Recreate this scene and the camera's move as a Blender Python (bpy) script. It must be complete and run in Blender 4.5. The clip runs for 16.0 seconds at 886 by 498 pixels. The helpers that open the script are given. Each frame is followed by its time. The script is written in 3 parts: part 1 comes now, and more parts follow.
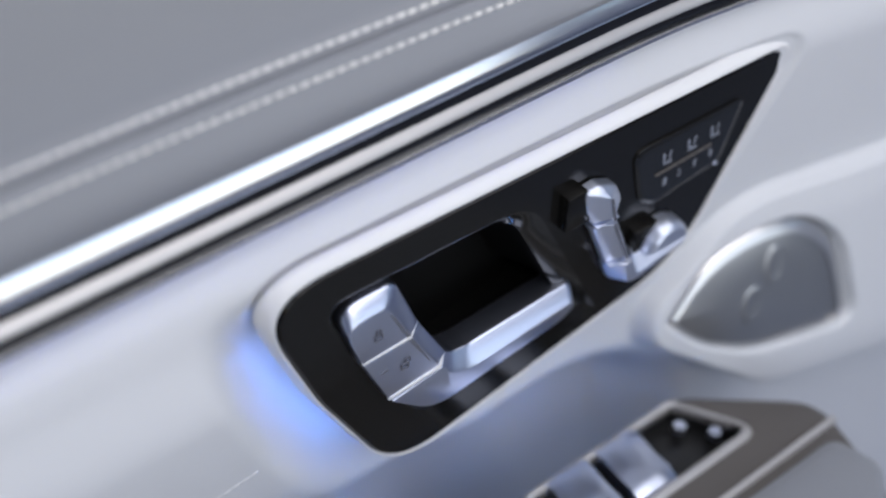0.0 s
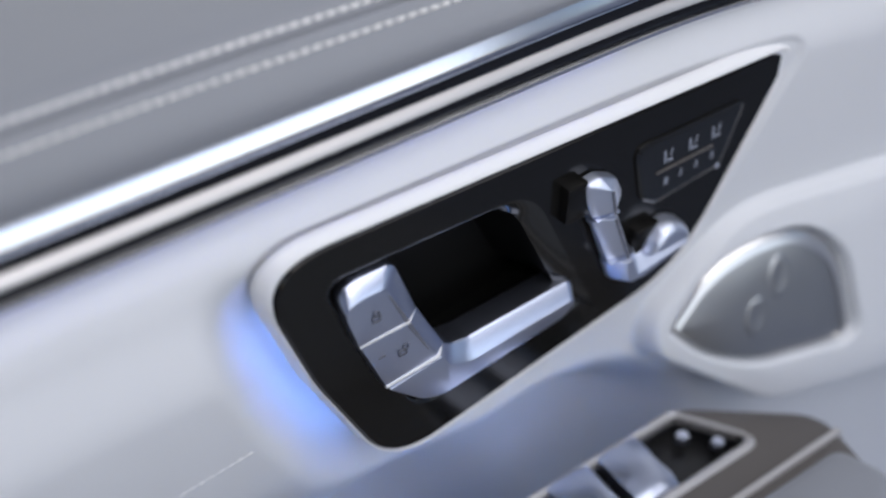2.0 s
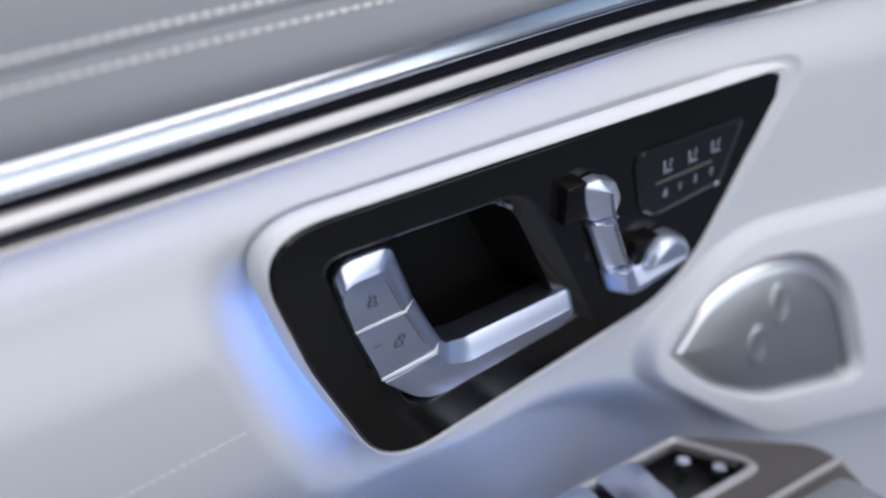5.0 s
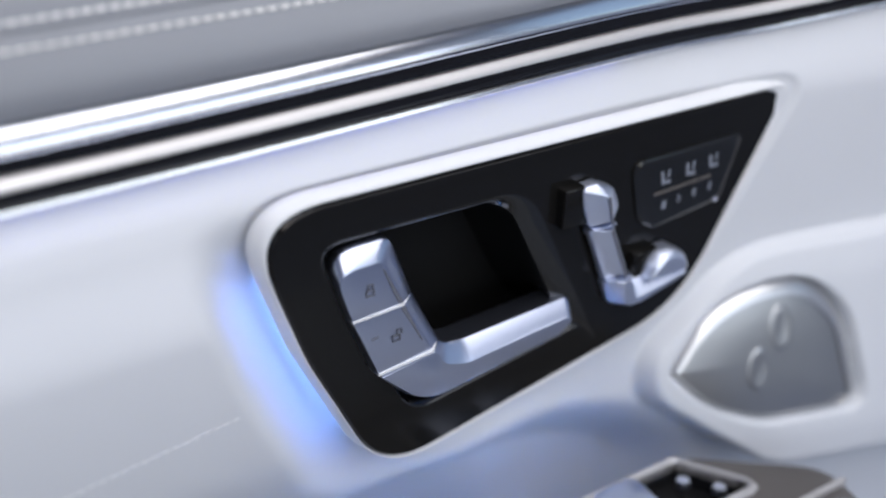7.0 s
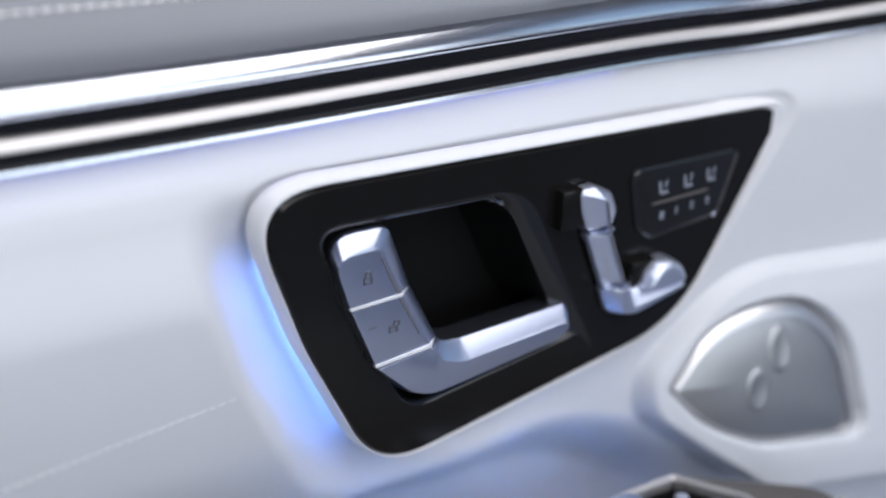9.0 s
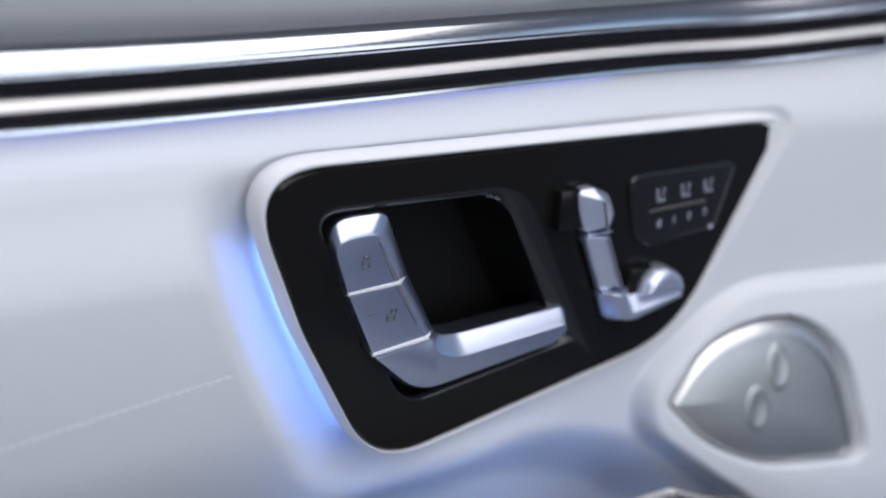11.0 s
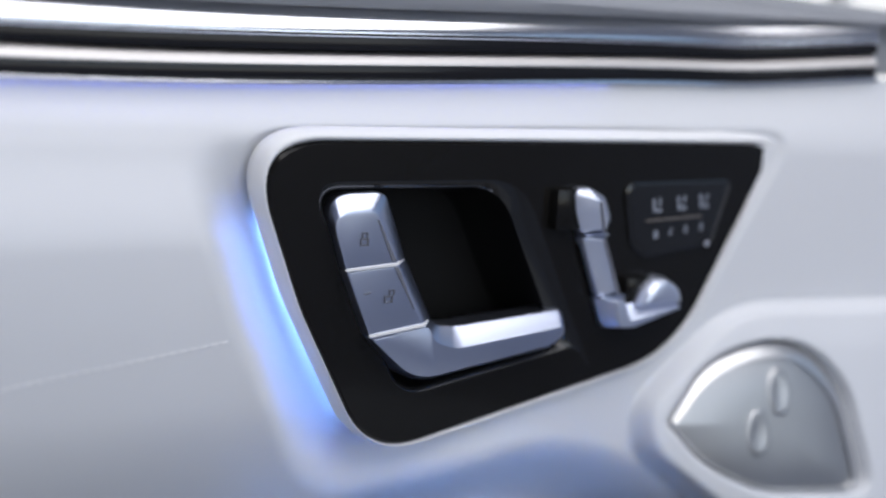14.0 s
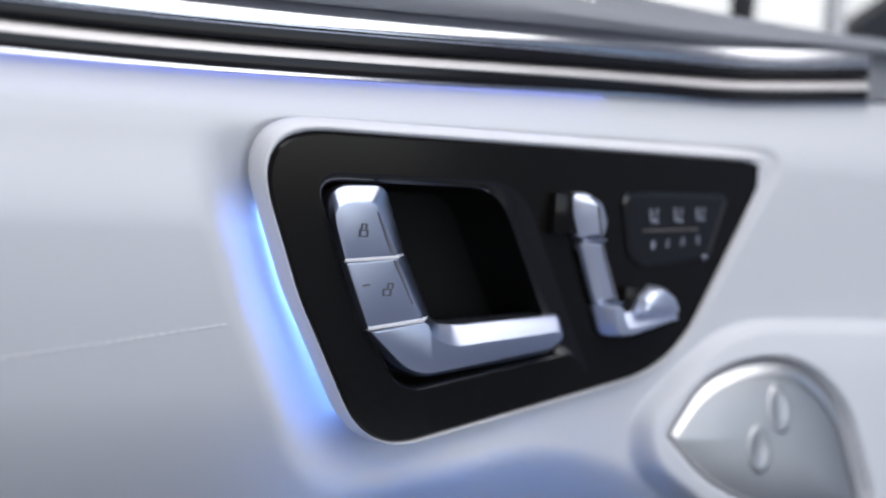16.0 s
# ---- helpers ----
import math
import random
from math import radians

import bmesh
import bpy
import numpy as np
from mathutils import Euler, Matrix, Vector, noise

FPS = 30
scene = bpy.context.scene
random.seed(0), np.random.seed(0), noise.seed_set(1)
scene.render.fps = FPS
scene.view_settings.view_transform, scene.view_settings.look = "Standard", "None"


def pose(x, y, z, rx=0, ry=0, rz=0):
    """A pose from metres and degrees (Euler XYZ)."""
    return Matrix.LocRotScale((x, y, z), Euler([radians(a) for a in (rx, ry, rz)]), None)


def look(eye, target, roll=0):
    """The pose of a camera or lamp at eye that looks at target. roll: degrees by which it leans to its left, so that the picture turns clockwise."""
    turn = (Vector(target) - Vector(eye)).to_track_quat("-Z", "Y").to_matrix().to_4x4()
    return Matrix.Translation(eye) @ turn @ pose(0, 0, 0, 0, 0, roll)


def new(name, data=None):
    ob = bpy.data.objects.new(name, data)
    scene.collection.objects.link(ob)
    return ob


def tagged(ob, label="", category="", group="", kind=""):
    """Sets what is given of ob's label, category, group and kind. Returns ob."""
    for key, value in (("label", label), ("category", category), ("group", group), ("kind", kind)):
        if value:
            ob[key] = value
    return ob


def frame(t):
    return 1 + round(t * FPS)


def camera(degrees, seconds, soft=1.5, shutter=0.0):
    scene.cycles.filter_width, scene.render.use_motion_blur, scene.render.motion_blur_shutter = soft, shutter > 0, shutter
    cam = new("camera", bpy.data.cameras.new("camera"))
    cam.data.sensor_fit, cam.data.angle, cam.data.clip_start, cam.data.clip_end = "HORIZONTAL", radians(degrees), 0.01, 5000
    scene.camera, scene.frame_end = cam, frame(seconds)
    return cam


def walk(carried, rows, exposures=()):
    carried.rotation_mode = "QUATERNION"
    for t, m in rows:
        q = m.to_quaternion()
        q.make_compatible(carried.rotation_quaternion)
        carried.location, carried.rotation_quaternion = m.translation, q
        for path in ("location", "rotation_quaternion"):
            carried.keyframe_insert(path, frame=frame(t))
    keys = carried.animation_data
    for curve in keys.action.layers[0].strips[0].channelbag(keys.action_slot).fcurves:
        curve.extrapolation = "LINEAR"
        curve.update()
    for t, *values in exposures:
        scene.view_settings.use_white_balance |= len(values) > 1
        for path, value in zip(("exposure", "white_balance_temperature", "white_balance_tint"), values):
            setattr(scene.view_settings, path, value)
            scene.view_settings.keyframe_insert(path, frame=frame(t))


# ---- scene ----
cam = camera(35.9, 16.0, soft=2.2)
PATH = [
    (0, (-0.1506, -0.2737, 0.3035), (0.7981, 0.8741, -1.0316), 1.87),
    (0.5, (-0.1533, -0.2802, 0.2957), (0.8042, 0.8910, -1.0126), 1.82),
    (1, (-0.1558, -0.2860, 0.2885), (0.8102, 0.9061, -0.9944), 1.82),
    (1.5, (-0.1583, -0.2914, 0.2815), (0.8163, 0.9201, -0.9765), 1.85),
    (2, (-0.1608, -0.2965, 0.2746), (0.8226, 0.9336, -0.9582), 1.89),
    (2.5, (-0.1632, -0.3015, 0.2677), (0.8292, 0.9471, -0.9390), 1.95),
    (3, (-0.1657, -0.3065, 0.2606), (0.8359, 0.9607, -0.9189), 2.01),
    (3.5, (-0.1681, -0.3116, 0.2533), (0.8427, 0.9745, -0.8975), 2.07),
    (4, (-0.1705, -0.3167, 0.2457), (0.8494, 0.9886, -0.8749), 2.14),
    (4.5, (-0.1729, -0.3221, 0.2379), (0.8559, 1.0030, -0.8510), 2.21),
    (5, (-0.1753, -0.3275, 0.2298), (0.8621, 1.0174, -0.8260), 2.28),
    (5.5, (-0.1777, -0.3332, 0.2215), (0.8679, 1.0319, -0.8000), 2.36),
    (6, (-0.1800, -0.3390, 0.2130), (0.8731, 1.0462, -0.7730), 2.44),
    (6.5, (-0.1822, -0.3450, 0.2043), (0.8778, 1.0603, -0.7453), 2.52),
    (7, (-0.1844, -0.3510, 0.1953), (0.8818, 1.0740, -0.7171), 2.61),
    (7.5, (-0.1865, -0.3570, 0.1862), (0.8854, 1.0873, -0.6884), 2.70),
    (8, (-0.1886, -0.3631, 0.1769), (0.8884, 1.1001, -0.6594), 2.80),
    (8.5, (-0.1905, -0.3690, 0.1673), (0.8910, 1.1123, -0.6301), 2.90),
    (9, (-0.1924, -0.3749, 0.1576), (0.8932, 1.1240, -0.6006), 3.01),
    (9.5, (-0.1941, -0.3805, 0.1475), (0.8952, 1.1351, -0.5709), 3.12),
    (10, (-0.1958, -0.3860, 0.1372), (0.8971, 1.1456, -0.5409), 3.24),
    (10.5, (-0.1973, -0.3912, 0.1266), (0.8988, 1.1556, -0.5105), 3.35),
    (11, (-0.1988, -0.3961, 0.1156), (0.9006, 1.1650, -0.4796), 3.46),
    (11.5, (-0.2001, -0.4007, 0.1043), (0.9023, 1.1739, -0.4481), 3.56),
    (12, (-0.2014, -0.4049, 0.0926), (0.9041, 1.1823, -0.4160), 3.65),
    (12.5, (-0.2025, -0.4088, 0.0806), (0.9058, 1.1901, -0.3831), 3.72),
    (13, (-0.2036, -0.4124, 0.0682), (0.9074, 1.1973, -0.3494), 3.79),
    (13.5, (-0.2045, -0.4158, 0.0557), (0.9088, 1.2039, -0.3151), 3.83),
    (14, (-0.2053, -0.4188, 0.0430), (0.9097, 1.2097, -0.2803), 3.86),
    (14.5, (-0.2060, -0.4217, 0.0305), (0.9101, 1.2148, -0.2455), 3.88),
    (15, (-0.2065, -0.4246, 0.0183), (0.9096, 1.2191, -0.2111), 3.88),
    (15.5, (-0.2069, -0.4274, 0.0068), (0.9081, 1.2226, -0.1782), 3.88),
    (16, (-0.2071, -0.4304, -0.0036), (0.9054, 1.2253, -0.1478), 3.88),
]
walk(cam, [(t, look(e, g, r)) for t, e, g, r in PATH],
     exposures=[(0, -0.20), (4.2, -0.16), (7.0, 0.0), (9.2, 0.04), (11.5, -0.06), (16, -0.03)])

# ---- lens blur: shallow depth of field of a macro shot ----
cam.data.dof.use_dof = True
cam.data.dof.focus_distance = 0.497
cam.data.dof.aperture_fstop = 3.5

# ---- world and lights ----
world = bpy.data.worlds.new("world")
scene.world = world
world.use_nodes = True
wn = world.node_tree
sky = wn.nodes.new("ShaderNodeTexSky")
sky.sky_type = "NISHITA"
sky.sun_disc = False
sky.sun_elevation = radians(40)
sky.sun_rotation = radians(200)
wn.links.new(sky.outputs[0], wn.nodes["Background"].inputs[0])
wn.nodes["Background"].inputs[1].default_value = 0.12


def window_light(name, eye, target, sx, sy, watts, color):
    data = bpy.data.lights.new(name, "AREA")
    data.shape, data.size, data.size_y = "RECTANGLE", sx, sy
    data.energy, data.color = watts, color
    ob = new(name, data)
    ob.matrix_world = look(eye, target)
    return ob


window_light("roof_window_light", (0.20, -0.70, 0.80), (0.20, -0.69, 0.0), 1.2, 1.4, 12.4, (0.99, 0.975, 0.985))
window_light("side_window_light", (0.10, -1.44, 0.28), (0.10, 0.0, -0.03), 1.9, 0.62, 4.6, (0.79, 0.865, 1.0))


# ---- materials ----
def material(name, color, rough=0.5, metal=0.0, grain=0.0, grain_scale=900.0, vary=0.06, vary_scale=9.0,
             coat=0.0, rough_vary=0.08, stretch=(1, 1, 1), sheen=0.0, spec=0.5):
    m = bpy.data.materials.new(name)
    m.use_nodes = True
    t = m.node_tree
    b = t.nodes["Principled BSDF"]
    b.inputs["Metallic"].default_value = metal
    b.inputs["Coat Weight"].default_value = coat
    b.inputs["Specular IOR Level"].default_value = spec
    b.inputs["Coat Roughness"].default_value = 0.04
    b.inputs["Sheen Weight"].default_value = sheen
    co = t.nodes.new("ShaderNodeTexCoord")
    mp = t.nodes.new("ShaderNodeMapping")
    mp.inputs["Scale"].default_value = stretch
    t.links.new(co.outputs["Object"], mp.inputs["Vector"])
    big = t.nodes.new("ShaderNodeTexNoise")
    big.inputs["Scale"].default_value = vary_scale
    big.inputs["Detail"].default_value = 4
    t.links.new(mp.outputs[0], big.inputs["Vector"])
    fine = t.nodes.new("ShaderNodeTexNoise")
    fine.inputs["Scale"].default_value = grain_scale
    fine.inputs["Detail"].default_value = 3
    t.links.new(mp.outputs[0], fine.inputs["Vector"])
    mix = t.nodes.new("ShaderNodeMix")
    mix.data_type = "RGBA"
    mix.inputs["A"].default_value = (*[c * (1 - vary) for c in color], 1)
    mix.inputs["B"].default_value = (*[min(1.0, c * (1 + vary)) for c in color], 1)
    t.links.new(big.outputs["Fac"], mix.inputs["Factor"])
    t.links.new(mix.outputs["Result"], b.inputs["Base Color"])
    rr = t.nodes.new("ShaderNodeMapRange")
    rr.inputs["To Min"].default_value = max(0.0, rough - rough_vary * 0.5)
    rr.inputs["To Max"].default_value = min(1.0, rough + rough_vary * 0.5)
    t.links.new(fine.outputs["Fac"], rr.inputs["Value"])
    t.links.new(rr.outputs[0], b.inputs["Roughness"])
    if grain:
        bump = t.nodes.new("ShaderNodeBump")
        bump.inputs["Strength"].default_value = grain
        bump.inputs["Distance"].default_value = 0.0004
        t.links.new(fine.outputs["Fac"], bump.inputs["Height"])
        t.links.new(bump.outputs[0], b.inputs["Normal"])
    return m


def glowing(name, color, strength):
    m = bpy.data.materials.new(name)
    m.use_nodes = True
    b = m.node_tree.nodes["Principled BSDF"]
    b.inputs["Base Color"].default_value = (*color, 1)
    b.inputs["Emission Color"].default_value = (*color, 1)
    b.inputs["Emission Strength"].default_value = strength
    return m


SKIN = material("silver_soft_leather", (0.64, 0.65, 0.675), 0.45, 0.0, 0.16, 1500, 0.03, 14, rough_vary=0.12)
LIP = material("satin_silver_paint", (0.78, 0.78, 0.79), 0.36, 0.0, 0.03, 1600, 0.02, 20)
TRIM = material("grey_leather", (0.255, 0.264, 0.287), 0.42, 0.0, 0.30, 1300, 0.05, 12, rough_vary=0.15)
SKIN_THREAD = material("silver_thread", (0.76, 0.76, 0.77), 0.7, 0.0, 0.3, 3000, 0.05, 60)
THREAD = material("pale_thread", (0.90, 0.88, 0.85), 0.7, 0.0, 0.3, 3000, 0.05, 60)
GLOSS_BLACK = material("piano_black", (0.008, 0.0075, 0.007), 0.15, 0.0, 0.0, 700, 0.1, 20, rough_vary=0.04, spec=0.25)
SATIN_BLACK = material("satin_black", (0.006, 0.006, 0.007), 0.36, 0.0, 0.05, 1800, 0.1, 30)
POLISHED_BLACK = material("polished_black_edge", (0.010, 0.010, 0.010), 0.08, 0.0, 0.0, 700, 0.1, 20, rough_vary=0.03, spec=0.55)
INLAY = material("black_inlay", (0.010, 0.010, 0.012), 0.14, 0.0, 0.0, 900, 0.1, 30, spec=0.3)
RECESS = material("deep_recess_black", (0.006, 0.006, 0.006), 0.55, 0.0, 0.05, 1800, 0.1, 30, spec=0.12)
CHROME = material("polished_chrome", (0.86, 0.86, 0.87), 0.14, 1.0, 0.0, 900, 0.02, 20, rough_vary=0.06)
BRUSHED_BAR = material("brushed_champagne_bar", (0.60, 0.575, 0.56), 0.46, 1.0, 0.05, 600, 0.04, 20, stretch=(0.03, 1, 1))
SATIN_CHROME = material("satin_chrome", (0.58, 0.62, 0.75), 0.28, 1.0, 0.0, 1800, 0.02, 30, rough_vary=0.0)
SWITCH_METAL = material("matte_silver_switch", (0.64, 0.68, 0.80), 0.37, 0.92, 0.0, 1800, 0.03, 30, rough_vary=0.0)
GRILLE = material("brushed_steel_grille", (0.44, 0.44, 0.44), 0.42, 0.95, 0.12, 700, 0.08, 30, stretch=(1, 1, 0.08))
BEZEL = material("satin_metal_bezel", (0.70, 0.695, 0.69), 0.30, 0.9, 0.0, 900, 0.03, 30)
RAIL = material("champagne_rail", (0.52, 0.50, 0.49), 0.38, 0.35, 0.03, 1200, 0.04, 20)
POD = material("taupe_soft_plastic", (0.10, 0.09, 0.084), 0.45, 0.0, 0.2, 1400, 0.06, 18)
PALE = material("icon_print", (0.23, 0.25, 0.30), 0.5)
# grey of engraved marks and grooves, also of the painted fold shade
MARK_AND_SHADE = material("mark_and_shade_grey", (0.13, 0.135, 0.165), 0.5)
LED = glowing("blue_ambient_light", (0.19, 0.27, 1.0), 3.4)
PANEL_LED = glowing("blue_panel_light_guide", (0.17, 0.36, 1.0), 15.0)
# added fill glow that turns the hollow under the panel blue
HOLLOW_FILL = glowing("blue_hollow_fill", (0.14, 0.36, 1.0), 18.0)
HAZE = glowing("pale_daylight", (0.80, 0.80, 0.80), 0.9)
LINER = material("cabin_liner", (0.30, 0.33, 0.42), 0.8, vary=0.08, vary_scale=4)
# pale blue chosen so the floor bounces cool light onto undersides
BOUNCE_FLOOR = material("pale_bounce_floor", (0.20, 0.23, 0.31), 0.95, vary=0.15, vary_scale=30)
DARK = material("dark_pillar_plastic", (0.02, 0.02, 0.024), 0.5)
WHITE = material("white_frame_plastic", (0.72, 0.72, 0.72), 0.5)


# ---- mesh helpers ----
def part(name, bm, mat, parent=None, label="", smooth=0.6):
    me = bpy.data.meshes.new(name)
    bmesh.ops.recalc_face_normals(bm, faces=bm.faces)
    bm.to_mesh(me)
    bm.free()
    me.materials.append(mat)
    root = parent
    while root and root.parent:
        root = root.parent
    if root:
        me.transform(Matrix.Translation(-root.location))
    if smooth:
        me.polygons.foreach_set("use_smooth", [True] * len(me.polygons))
        me.set_sharp_from_angle(angle=smooth)
    ob = new(name, me)
    ob.parent = parent
    if label:
        ob["label"] = label
    return ob


def empty(name, x, y, z, label, category, group="", kind=""):
    ob = new(name)
    ob.empty_display_size = 0.01
    ob.location = (x, y, z)
    return tagged(ob, label, category, group, kind)


def round_poly(pts, radii, n=7):
    """Corners in millimetres rounded by arcs; gives (x, z) in metres."""
    out = []
    k = len(pts)
    for i in range(k):
        p, a, b = Vector(pts[i]), Vector(pts[i - 1]), Vector(pts[(i + 1) % k])
        r = radii[i]
        if r <= 0:
            r = 0.05
        u, v = (a - p).normalized(), (b - p).normalized()
        half = math.acos(max(-1, min(1, u.dot(v)))) / 2
        cut = min(r / math.tan(half), 0.48 * (a - p).length, 0.48 * (b - p).length)
        s, e = p + u * cut, p + v * cut
        for j in range(n + 1):
            f = j / n
            q = s * (1 - f) ** 2 + p * 2 * f * (1 - f) + e * f ** 2
            out.append((q.x / 1000, q.y / 1000))
    return out


def offset_poly(pts, offs):
    """Moves each edge i (from point i to i + 1) outward by offs[i] millimetres."""
    k = len(pts)
    area = sum(pts[i][0] * pts[(i + 1) % k][1] - pts[(i + 1) % k][0] * pts[i][1] for i in range(k))
    sign = 1 if area > 0 else -1
    lines = []
    for i in range(k):
        p, q = Vector(pts[i]), Vector(pts[(i + 1) % k])
        d = (q - p).normalized()
        lines.append((p + Vector((d.y, -d.x)) * sign * offs[i], d))
    out = []
    for i in range(k):
        (p, d), (q, e) = lines[i - 1], lines[i]
        den = d.x * e.y - d.y * e.x
        s = ((q.x - p.x) * e.y - (q.y - p.y) * e.x) / den
        out.append((p.x + d.x * s, p.y + d.y * s))
    return out


def loops(bm, rings, cap_first=False, cap_last=False):
    """Bridges rings of 3D points with quads."""
    vs = [[bm.verts.new(p) for p in ring] for ring in rings]
    n = len(vs[0])
    for a, b in zip(vs, vs[1:]):
        for i in range(n):
            bm.faces.new((a[i], a[(i + 1) % n], b[(i + 1) % n], b[i]))
    if cap_first:
        bm.faces.new(vs[0])
    if cap_last:
        bm.faces.new(vs[-1])
    return vs


def at_y(loop, y):
    return [(x, y, z) for x, z in loop]


def facet(outer, inner, radii_out, radii_in, y_back, y_out, y_in, ease=0.0006, n=6):
    """A pressed metal piece: back, wall, sloping facets, flat front, with an eased front edge."""
    o, i = round_poly(outer, radii_out, n), round_poly(inner, radii_in, n)
    bm = bmesh.new()
    mid = [(a[0] * 0.12 + b[0] * 0.88, a[1] * 0.12 + b[1] * 0.88) for a, b in zip(o, i)]
    c = (sum(p[0] for p in i) / len(i), sum(p[1] for p in i) / len(i))
    core = [(p[0] + (c[0] - p[0]) * 0.06, p[1] + (c[1] - p[1]) * 0.06) for p in i]
    step = (y_in - y_out)
    wall = [(a[0] * 0.92 + b[0] * 0.08, a[1] * 0.92 + b[1] * 0.08) for a, b in zip(o, i)]
    rim = [(a[0] * 0.985 + b[0] * 0.015, a[1] * 0.985 + b[1] * 0.015) for a, b in zip(o, i)]
    loops(bm, [at_y(o, y_back), at_y(o, y_out + 0.0011), at_y(rim, y_out + 0.0004), at_y(wall, y_out - 0.0001), at_y(mid, y_out + step * 0.90),
               at_y(i, y_in - ease * 0.1), at_y(core, y_in - ease * 0.35)], True, True)
    return bm


def pillow(outer, radii, y_back, y_side, y_top, depth, n=6):
    """A cast piece with a softly domed front: rings step inward on an elliptic section."""
    rings = [at_y(round_poly(outer, radii, n), y_back)]
    for k in range(7):
        a = k / 6 * math.pi / 2
        inset = depth * (1 - math.cos(a))
        loop = round_poly(offset_poly(outer, [-inset] * len(outer)), [max(0.3, r - inset * 0.8) for r in radii], n)
        rings.append(at_y(loop, y_side + (y_top - y_side) * math.sin(a)))
    bm = bmesh.new()
    loops(bm, rings, True, True)
    return bm


def ridged(outer, radii, ridge_a, ridge_b, y_back, y_side, y_top, n=5):
    """A pressed piece whose faces meet in one ridge line."""
    o = round_poly(outer, radii, n)
    a, b = Vector(ridge_a) / 1000, Vector(ridge_b) / 1000
    foot = []
    for x, z in o:
        f = max(0.0, min(1.0, (Vector((x, z)) - a).dot(b - a) / (b - a).length_squared))
        foot.append(a + (b - a) * f)
    rise = y_top - y_side
    rings = [at_y(o, y_back), at_y(o, y_side)]
    for f, h in ((0.05, 0.22), (0.14, 0.36), (0.5, 0.66), (0.88, 0.955), (0.97, 1.0)):
        rings.append([(x + (q.x - x) * f, y_side + rise * h, z + (q.y - z) * f) for (x, z), q in zip(o, foot)])
    bm = bmesh.new()
    loops(bm, rings, True, True)
    return bm


def block(cx, cy, cz, sx, sy, sz, bevel=0.0005, turn=0.0, seg=2):
    bm = bmesh.new()
    bmesh.ops.create_cube(bm, size=1.0)
    for v in bm.verts:
        v.co = Vector((v.co.x * sx, v.co.y * sy, v.co.z * sz))
    if bevel:
        bmesh.ops.bevel(bm, geom=bm.edges[:], offset=bevel, segments=seg, profile=0.5, affect="EDGES")
    bmesh.ops.transform(bm, matrix=pose(cx, cy, cz, 0, turn, 0), verts=bm.verts)
    return bm


def smoothstep(a, b, v):
    u = np.clip((np.asarray(v, dtype=float) - a) / (b - a), 0, 1)
    return u * u * (3 - 2 * u)


def signed_distance(loop, X, Z):
    """Distance to a closed loop, negative inside."""
    best = np.full(X.shape, 1e9)
    inside = np.zeros(X.shape, bool)
    n = len(loop)
    for i in range(n):
        (x0, z0), (x1, z1) = loop[i], loop[(i + 1) % n]
        dx, dz = x1 - x0, z1 - z0
        ll = dx * dx + dz * dz
        if ll < 1e-14:
            continue
        f = np.clip(((X - x0) * dx + (Z - z0) * dz) / ll, 0, 1)
        best = np.minimum(best, np.hypot(X - x0 - f * dx, Z - z0 - f * dz))
        cross = (z0 > Z) != (z1 > Z)
        with np.errstate(divide="ignore", invalid="ignore"):
            xi = x0 + (Z - z0) * dx / (dz if dz else 1e-12)
        inside ^= cross & (X < xi)
    return np.where(inside, -best, best)


# ---- plan of the door, in millimetres: x along the door, z up ----
PANEL = [(-1.2, 0), (256, 0.5), (205.5, -90), (54, -118.5), (22.5, -60)]
PANEL_R = [22, 7.5, 58, 32, 110]
HOLE = [(26, -17.6), (108, -17.4), (135, -68), (146.5, -82.0), (67, -95)]
HOLE_R = [7, 22, 30, 8, 15]
SPEAKER = [(198, -118.5), (219, -94), (243, -85.5), (270, -86), (292, -105), (304, -155.5), (246, -152), (217, -139)]
SPEAKER_R = [2.5, 60, 70, 60, 70, 9, 60, 60]
PAD = [(620, -71), (236, -71), (188, -112), (190, -132), (250, -178), (620, -200)]
PAD_R = [1, 60, 28, 28, 40, 1]

panel_loop = round_poly(PANEL, PANEL_R, 12)
speaker_loop = round_poly(SPEAKER, SPEAKER_R, 6)
pad_loop = round_poly(PAD, PAD_R, 8)
lip_outer = round_poly(offset_poly(PANEL, [5, 2.0, 1.6, 2.2, 2.8]), [26, 9, 60, 35, 112], 12)


def flare(x):
    """The door's front end turns towards the cabin."""
    u = (np.asarray(x, dtype=float) - 0.215) / 0.02
    return -0.19 * 0.02 * np.logaddexp(0, u) - np.minimum(0.012, 0.14 * np.maximum(0.03 - np.asarray(x, dtype=float), 0) ** 2)


def speaker_plane(x, z):
    return -0.005 - 0.2 * (x - 0.2) + 0.2 * (z + 0.12)


def ridge(x):
    d = np.asarray(x, dtype=float) - 0.13
    return -0.124 - np.where(d > 0, 4.0, 2.8) * d * d


